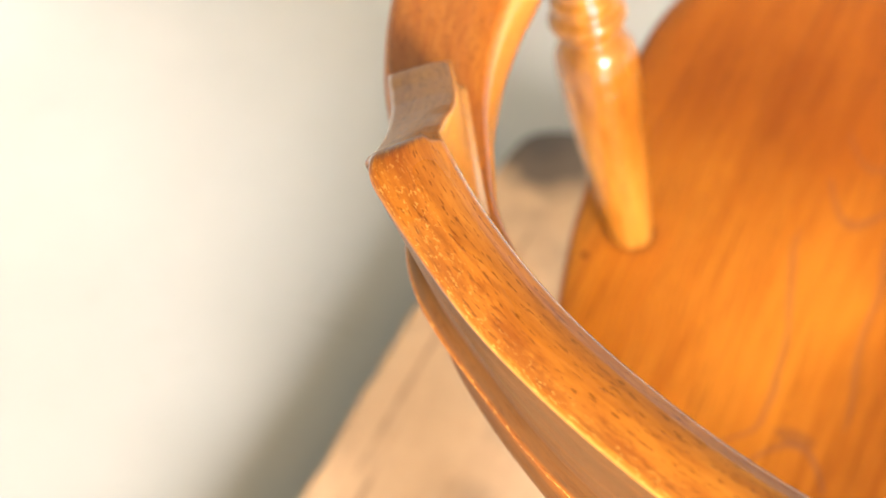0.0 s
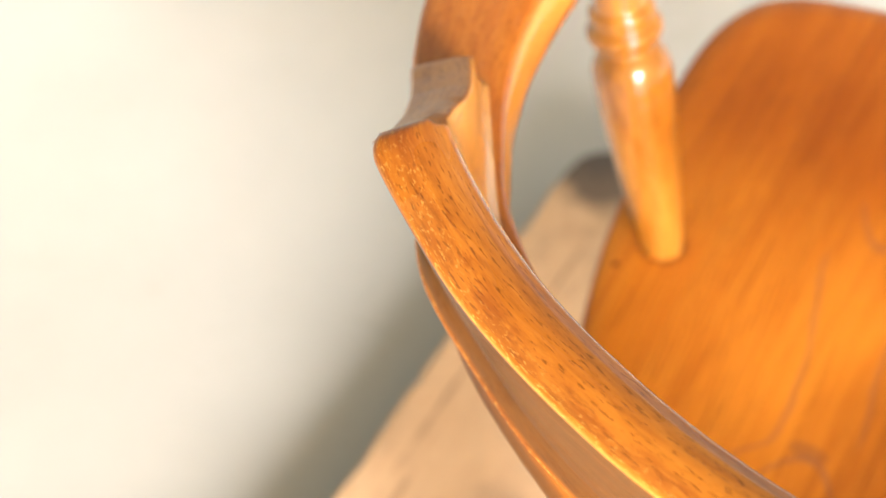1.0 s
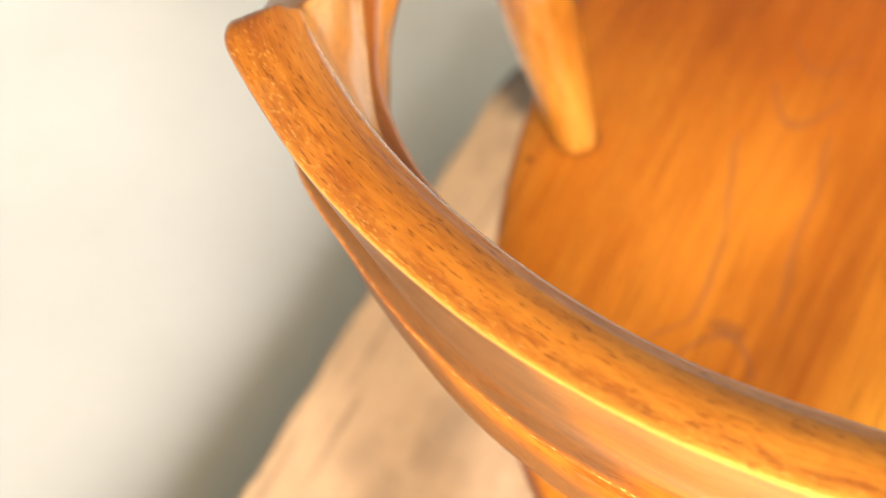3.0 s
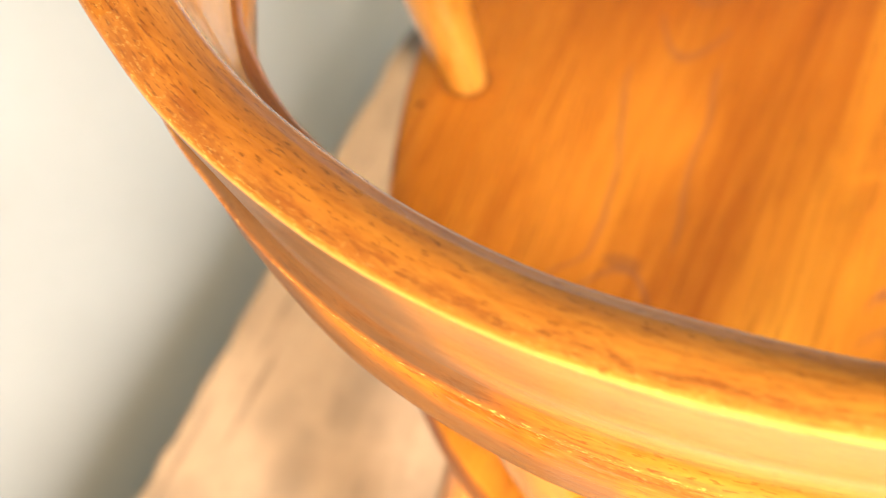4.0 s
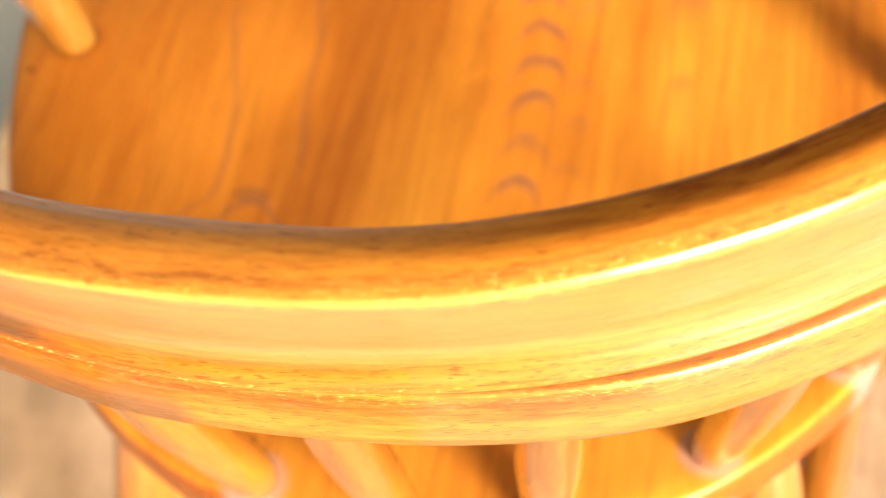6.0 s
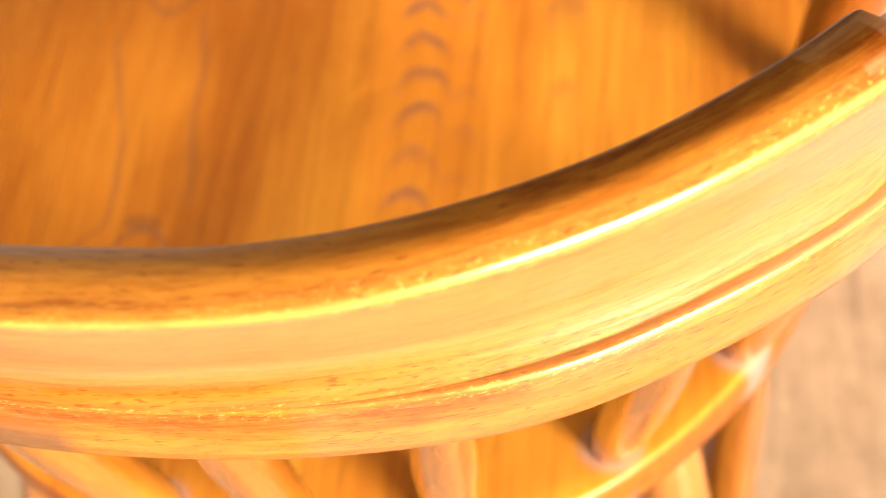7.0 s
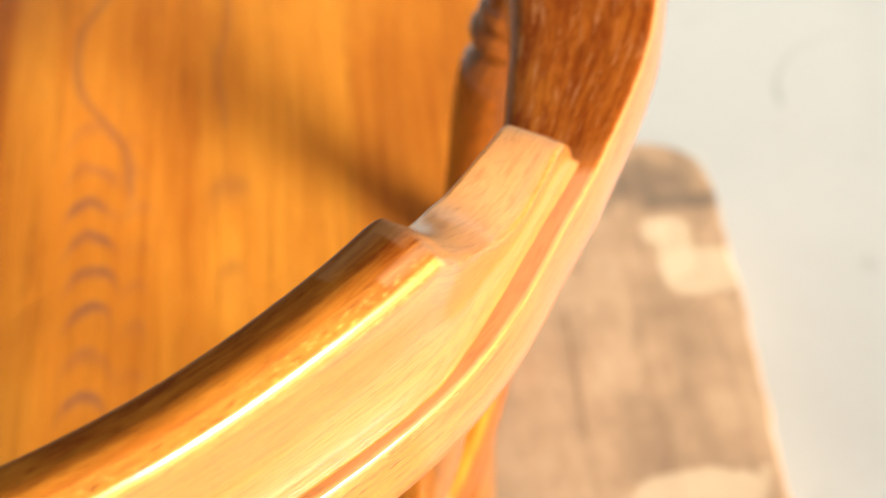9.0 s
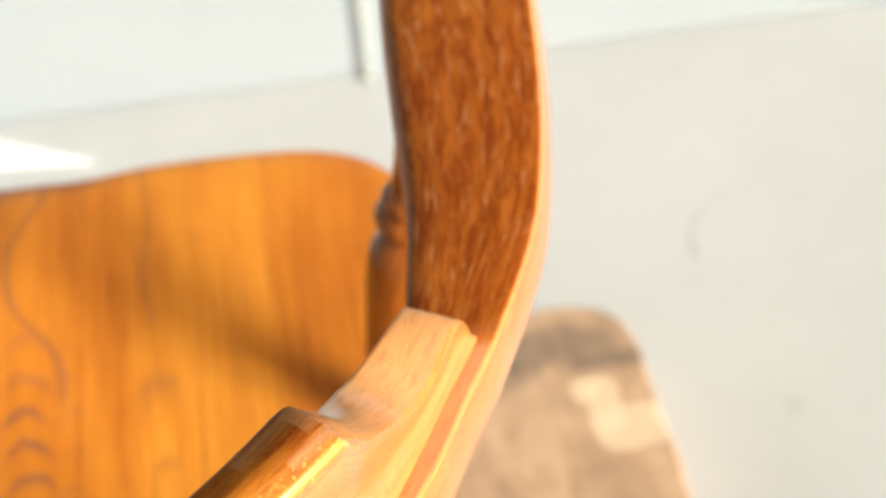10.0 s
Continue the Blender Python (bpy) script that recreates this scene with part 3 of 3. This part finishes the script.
# the ends of the left half, which differ
LEFT_TO, LEFT_TI = [(0.2385, -0.0245), (0.2525, 0.008)], [(0.2200, -0.0100), (0.2345, 0.0215)]
LEFT_BO, LEFT_BI = [(0.2345, -0.0155), (0.2550, 0.011)], [(0.2130, -0.0075), (0.2355, 0.0295)]

# heights of the outer and inner top edge by the share of the half's length: level, a worn cove, a flat step and a rounded nose
RIGHT_RISE = ([(0.0, 0.694), (0.606, 0.694), (0.614, 0.6938), (0.622, 0.6915), (0.632, 0.688), (0.65, 0.684), (0.69, 0.6745), (0.72, 0.668), (0.75, 0.6605), (0.79, 0.650), (0.82, 0.6425),
               (0.85, 0.638), (0.87, 0.6365), (0.90, 0.6375), (0.94, 0.638), (0.958, 0.6375), (0.972, 0.636), (0.985, 0.632), (0.995, 0.626), (1.0, 0.620)],
              [(0.0, 0.6895), (0.585, 0.6895), (0.600, 0.6886), (0.610, 0.6865), (0.622, 0.682), (0.64, 0.677), (0.68, 0.6695), (0.72, 0.6625), (0.79, 0.652), (0.83, 0.647), (0.87, 0.646), (0.90, 0.6455),
               (0.93, 0.644), (0.958, 0.642), (0.972, 0.640), (0.985, 0.635), (0.995, 0.628), (1.0, 0.621)])
LEFT_RISE = ([(0.0, 0.694), (0.606, 0.694), (0.614, 0.6935), (0.622, 0.690), (0.635, 0.686), (0.65, 0.683), (0.72, 0.673), (0.79, 0.662), (0.87, 0.650), (0.92, 0.6445), (0.95, 0.642),
              (0.968, 0.640), (0.982, 0.633), (0.993, 0.626), (1.0, 0.620)],
             [(0.0, 0.6895), (0.594, 0.6895), (0.603, 0.688), (0.615, 0.684), (0.65, 0.680), (0.72, 0.674), (0.76, 0.670), (0.79, 0.666), (0.83, 0.659), (0.87, 0.6535), (0.92, 0.6475),
              (0.95, 0.644), (0.968, 0.642), (0.982, 0.635), (0.993, 0.628), (1.0, 0.620)])


def build_crest():
    n = 441
    curves = [spline(mirrored([(x, y, 0) for x, y in c], [(x, y, 0) for x, y in left]), n)
              for c, left in ((CREST_TO, LEFT_TO), (CREST_TI, LEFT_TI), (CREST_BO, LEFT_BO), (CREST_BI, LEFT_BI))]
    rings = []
    for c in curves[:2]:
        for p in c:
            p.y += 0.0014 * min(1.0, max(0.0, (0.07 - p.x) / 0.05)) * min(1.0, max(0.0, (p.x + 0.16) / 0.05))
            if p.x < 0:
                p.x *= 1.014   # the left end runs out a little further
    tall = CREST_TOP - ARM_TOP
    for k in range(n):
        s = abs(2 * k / (n - 1) - 1)
        to, ti, bo, bi = (c[k] for c in curves)
        zo, zi = (level(rows, s) for rows in (LEFT_RISE if k < n // 2 else RIGHT_RISE))
        f = max(0.02, (zo - ARM_TOP) / tall)
        end = max(0.0, (s - 0.8) / 0.2)
        fo, fi = f + (1 - f) * end, (zi + 0.0045 - ARM_TOP) / tall
        fi += (1 - fi) * end
        o, i = Vector((*bo.lerp(to, fo)[:2], zo)), Vector((*bi.lerp(ti, fi)[:2], zi))
        if o.x < 0:   # the left corner of the top is rubbed round
            o += (i - o).normalized() * 0.0045 * min(max(0.0, (s - 0.572) / 0.040) ** 2, max(0.0, 1 - (s - 0.612) / 0.035))
        zb = ARM_TOP - 0.002
        bo, bi = Vector((*bo[:2], zb)), Vector((*bi[:2], zb))
        across, up_o, up_i = (o - i).normalized(), (o - bo).normalized(), (i - bi).normalized()
        r = 0.0022 + (0.0008 if o.x < -0.05 else 0.0008 + 0.0046 * min(1.0, (o.x + 0.05) / 0.15)) * min(1.0, max(0.0, (f - 0.5) / 0.4))
        q = 0.0018 + 0.0022 * min(1.0, max(0.0, (f - 0.5) / 0.4))
        inward = Vector((-across.x, -across.y, 0)).normalized()
        wi = min(1.0, (zi - zb) / 0.02)
        ring = [bi, bi + Vector((0, 0, 0.0016 * wi)), bi - inward * 0.0008 + Vector((0, 0, 0.0034 * wi)), bi - inward * 0.0026 + Vector((0, 0, 0.0052 * wi)), bi.lerp(i, 0.55) - inward * 0.0012]
        ring += [i - up_i * q, i - up_i * q * 0.45 + across * q * 0.12, i - up_i * q * 0.12 + across * q * 0.45, i + across * q]
        w = min(1.0, max(0.0, (o.x + 0.02) / 0.12))   # the right half is rubbed rounder
        ring += [i.lerp(o, 0.25 + 0.15 * w) + Vector((0, 0, (0.0027 - 0.0009 * w) * f)), i.lerp(o, 0.60 + 0.06 * w) + Vector((0, 0, 0.0017 * f))]
        ring += [o - across * r, o - across * r * 0.45 - up_o * r * 0.12, o - across * r * 0.12 - up_o * r * 0.45, o - up_o * r]
        ring += [o.lerp(bo, 0.25), o.lerp(bo, 0.42), o.lerp(bo, 0.50)]
        # a hollow along the foot that runs out into a rounded lip over the bow, weaker towards the ends
        bw = min(1.0, max(0.30, (1.0 - s) / 0.26))
        stout = min(1.0, max(0.0, (bo.x - 0.08) / 0.08))   # the right half stands out further at the foot
        bo = bo - inward * 0.0028 * stout
        bw *= 1 - 0.5 * stout
        tall_here = zo - zb
        lip = min(0.0034 + 0.0016 * min(1.0, max(0.0, (bo.x + 0.02) / 0.10)), 0.16 * tall_here)
        deep = min(1.0, max(0.0, (bo.x + 0.05) / 0.08))   # hardly a hollow on the left
        ring += [o.lerp(bo, 1 - lip / tall_here * (m0 + (m - m0) * deep)) - inward * (d0 + (d - d0) * deep) * bw
                 for m0, m, d0, d in ((1.6, 2.35, 0.0, -0.0007), (1.45, 2.2, 0.0006, 0.0012), (1.2, 1.45, 0.0022, 0.0030))]
        ring += [bo + Vector((0, 0, z * lip)) - inward * d * bw for z, d in ((1.0, 0.0052), (0.78, 0.0063), (0.54, 0.0067), (0.30, 0.0062))]
        ring.append(bo - inward * 0.0030 * bw)
        rings.append([tuple(p) for p in ring])
    wear_light = [0, 0, 0.3, 0.1, 0, 0.1, 0.2, 0.2, 0.2, 0.25, 0.42, 0.9, 1, 1, 0.7, 0.1, 0.1, 0.1, 0.5, 0.35, 0.1, 0.3, 0.9, 0.9, 0.3, 0]

    def rubbed_lit(p, j):
        tip = max(0.0, 1 - abs(p.x + 0.19) / 0.06)
        # sunlight painted on the inner side of the left end
        if p.x < -0.15 and 1 <= j <= 6:
            return 0.95
        if p.x > 0.12 and j >= 20:
            return min(wear_light[j], 0.9 - 0.7 * min(1.0, (p.x - 0.12) / 0.08))
        # highlight painted along the worn outer edge
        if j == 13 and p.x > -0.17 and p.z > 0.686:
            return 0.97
        return min(0.78 if j < 12 else 0.88, wear_light[j] + (0.35 * tip if 10 <= j <= 12 else 0.0))

    def darkened(p, j):
        """Dark finish left at the two corners of the top, shade painted along its inner edge on the right, and a darker
        hollow.
        """
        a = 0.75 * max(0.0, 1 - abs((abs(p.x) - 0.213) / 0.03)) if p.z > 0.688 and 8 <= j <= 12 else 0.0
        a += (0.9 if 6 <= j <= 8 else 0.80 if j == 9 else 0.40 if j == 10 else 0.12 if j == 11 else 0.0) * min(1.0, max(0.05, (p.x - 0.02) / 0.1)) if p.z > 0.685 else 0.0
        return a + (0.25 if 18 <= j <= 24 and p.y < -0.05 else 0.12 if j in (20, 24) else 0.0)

    def paled(p, j):
        """Reflected sheen painted pale on the steps, the coves and the back, and a worn right corner."""
        if p.z < 0.684 and 8 <= j <= 11:
            return 1.0 if p.x > 0 else 0.45
        if 18 <= j <= 22 and p.x > 0.08:
            return 0.6 * min(1.0, (p.x - 0.08) / 0.1)
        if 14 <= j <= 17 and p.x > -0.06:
            return min(1.0, (p.x + 0.06) / 0.08) * (0.55 - 0.2 * min(1.0, max(0.0, (p.x - 0.03) / 0.08)))   # milky sheen painted on the back
        return 0.9 if p.x > 0.18 and 0.684 <= p.z < 0.6930 and 8 <= j <= 11 and p.y > -0.088 else 0.0

    def shaded_back(p, j):
        """Brown shade painted on the back of the left half, which ends raggedly."""
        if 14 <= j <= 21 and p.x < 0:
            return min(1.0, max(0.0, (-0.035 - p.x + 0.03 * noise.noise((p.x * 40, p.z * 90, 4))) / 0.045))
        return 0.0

    def glossy(p, j):
        if 7 <= j <= 10 and p.z > 0.684:
            return 0.04 + 0.36 * min(1.0, max(0.0, (0.10 - p.x) / 0.1)) if j < 10 else 0.5 - 0.35 * min(1.0, max(0.0, (p.x - 0.02) / 0.06))
        if p.x < -0.19 and 5 <= j < 12:
            return 0.3
        if 4 <= j <= 6 and p.x > 0.04:
            return 0.35
        if p.x < -0.02 and 14 <= j <= 20:
            return max(0.15, 1.0 + (p.x + 0.02) * 12)
        if 21 <= j <= 22 and p.x < 0.05:
            return 1.0
        return 0.3 if j >= 19 and p.x < 0.05 else 0.85 if j >= 18 else 1.0

    return loft(rings, rubbed_lit, patina_shade=darkened, sheen_wear=paled, sheen=glossy, shade_brown=shaded_back)


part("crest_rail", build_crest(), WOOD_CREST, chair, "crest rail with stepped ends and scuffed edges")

# seat
SEAT_EDGE = [(0, -0.079), (0.067, -0.068), (0.121, -0.044), (0.166, -0.007), (0.206, 0.045), (0.231, 0.100), (0.249, 0.160), (0.260, 0.220), (0.269, 0.300),
             (0.270, 0.358), (0.259, 0.399), (0.236, 0.421), (0.200, 0.430), (0.150, 0.436), (0.097, 0.439), (0.058, 0.4375), (0.030, 0.441), (0, 0.4435)]

SEAT_RIGHT_CORNER = [(0.268, 0.290), (0.267, 0.338), (0.258, 0.378), (0.238, 0.406), (0.206, 0.424), (0.160, 0.4335), (0.125, 0.4375)]   # rounded off further than the left one


def seat_top(x, y):
    dish = 0.009 * math.exp(-((abs(x) - 0.085) / 0.085) ** 2 - ((y - 0.13) / 0.11) ** 2)
    pommel = 0.006 * math.exp(-(x / 0.05) ** 2 - ((y - 0.36) / 0.12) ** 2)
    return SEAT_Z - dish + pommel


def build_seat():
    half = spline([(x, y, 0) for x, y in SEAT_EDGE], 90)
    right = spline([(x, y, 0) for x, y in SEAT_EDGE[:8] + SEAT_RIGHT_CORNER + SEAT_EDGE[14:]], 90)
    edge = [(p.x, p.y) for p in right] + [(-p.x, p.y) for p in reversed(half[1:-1])]
    cx, cy = 0.0, 0.18
    rings = []
    for z, inset in ((-0.040, 0.014), (-0.037, 0.006), (-0.028, 0.0005), (-0.010, -0.001), (-0.0035, 0.0), (-0.0010, 0.0012), (0.0, 0.0035)):
        ring = []
        for x, y in edge:
            d = Vector((x, y - cy))
            q = Vector((x, y)) - d.normalized() * inset
            ring.append((q.x, q.y, SEAT_Z + z))
        rings.append(ring)
    last = rings[-1]
    for k in range(1, 22):
        f = 1 - k / 22
        rings.append([((x - cx) * f + cx, (y - cy) * f + cy, seat_top((x - cx) * f + cx, (y - cy) * f + cy)) for x, y, _ in last])
    return loft(rings, patina_shade=lambda p, j: 1.0 if p.z < seat_top(p.x, p.y) - 0.0006 else 0.0)


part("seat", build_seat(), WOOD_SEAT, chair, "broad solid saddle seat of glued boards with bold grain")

# turned front posts
POST = [(0.0, 0.0106), (0.03, 0.0115), (0.10, 0.0132), (0.25, 0.0164), (0.42, 0.0194), (0.50, 0.0203), (0.515, 0.0201), (0.522, 0.0204), (0.555, 0.0204), (0.585, 0.0192), (0.610, 0.0160),
        (0.622, 0.0136), (0.634, 0.0134), (0.645, 0.0150), (0.655, 0.0180), (0.670, 0.0192), (0.684, 0.0184), (0.693, 0.0162), (0.701, 0.0152), (0.709, 0.0162), (0.722, 0.0166), (0.733, 0.0152), (0.742, 0.0134),
        (0.80, 0.0125), (0.90, 0.0130), (1.0, 0.0115)]
for side in (-1, 1):
    part("front_post", turned((side * 0.2222, 0.190, SEAT_Z - 0.004), (side * 0.2665 + 0.002, 0.189, ARM_LOW + 0.004), smooth_profile(POST, 110), 36), WOOD_POST_SHADE if side > 0 else WOOD_TURNED, chair, "turned post, coloured dark red-brown for shade" if side > 0 else "golden turned post with vase and ring")

# back spindles
SPINDLE = [(0.0, 0.0100), (0.12, 0.0112), (0.35, 0.0128), (0.55, 0.0128), (0.80, 0.0108), (1.0, 0.0092)]
for base, top in (((0.0, -0.061), (0.0, -0.120)), ((0.064, -0.054), (0.080, -0.114)), ((0.130, -0.013), (0.157, -0.086)), ((0.186, 0.042), (0.208, -0.032))):
    for side in ((1,) if base[0] == 0 else (-1, 1)):
        part("back_spindle", turned((side * base[0] + 0.003, base[1], SEAT_Z - 0.004), (side * top[0] + 0.003, top[1], ARM_LOW + 0.004), smooth_profile(SPINDLE, 16), 24), WOOD_STICK, chair)

# legs and side stretchers
LEG = [(0.0, 0.0130), (0.10, 0.0150), (0.30, 0.0185), (0.55, 0.0200), (0.80, 0.0175), (1.0, 0.0140)]
LEGS = {}
for side in (-1, 1):
    for name, foot, head in (("rear", (0.198, -0.045, 0.0), (0.150, 0.035, SEAT_Z - 0.036)), ("front", (0.245, 0.395, 0.0), (0.195, 0.330, SEAT_Z - 0.036))):
        a, b = (side * foot[0] + 0.003, *foot[1:]), (side * head[0] + 0.003, *head[1:])
        LEGS[side, name] = (Vector(a), Vector(b))
        part("leg", turned(a, b, smooth_profile(LEG, 14), 24), WOOD_STICK, chair)
    a, b = (LEGS[side, n][0].lerp(LEGS[side, n][1], 0.37) for n in ("rear", "front"))
    part("side_stretcher", turned(a, b, smooth_profile([(0, 0.011), (0.2, 0.0165), (0.5, 0.0185), (0.8, 0.0165), (1, 0.011)], 14), 24), WOOD_STICK, chair)

# cable hanging on the wall
bm = turned((0.2655, 1.0305, FLOOR_Z), (0.300, 1.0305, 0.72), [(0, 0.0042), (0.012, 0.0042), (0.013, 0.0026), (1, 0.0026)], 10)
tagged(part("cable", bm, CABLE), "thin dark grey cable running down the wall", "cable")

# a streak of sunlight at the foot of the wall, made as a white sheet
GLARE = Mat("white sun streak")
GLARE.color(GLARE.mix(GLARE.noise(GLARE.coords("Object", (40, 40, 40)), 1, 3, 0.6), (0.90, 0.90, 0.90), (0.86, 0.86, 0.85)))
GLARE.rough(0.8)
bm = bmesh.new()
bmesh.ops.create_grid(bm, x_segments=12, y_segments=6, size=0.5)
for v in bm.verts:
    u, w = v.co.x + 0.5, v.co.y + 0.5   # u runs from the tip to the broad end
    v.co = (-0.038 - 0.150 * u, 0.977 + 0.030 * u + 0.060 * u * w + 0.002 * (1 - u) * (w - 0.5), 0.0012 + 0.004 * u * w * w + 0.0008 * noise.noise((u * 5, w * 4, 2)))
top = list(bm.faces)
bmesh.ops.solidify(bm, geom=top, thickness=-0.0006)
for f in bm.faces:
    f.smooth = True
glare_sheet = part("sun_streak", bm, GLARE.m)
glare_sheet.location.z = FLOOR_Z
tagged(glare_sheet, "bright streak of sunlight on the floor, made as a white sheet", "paper")
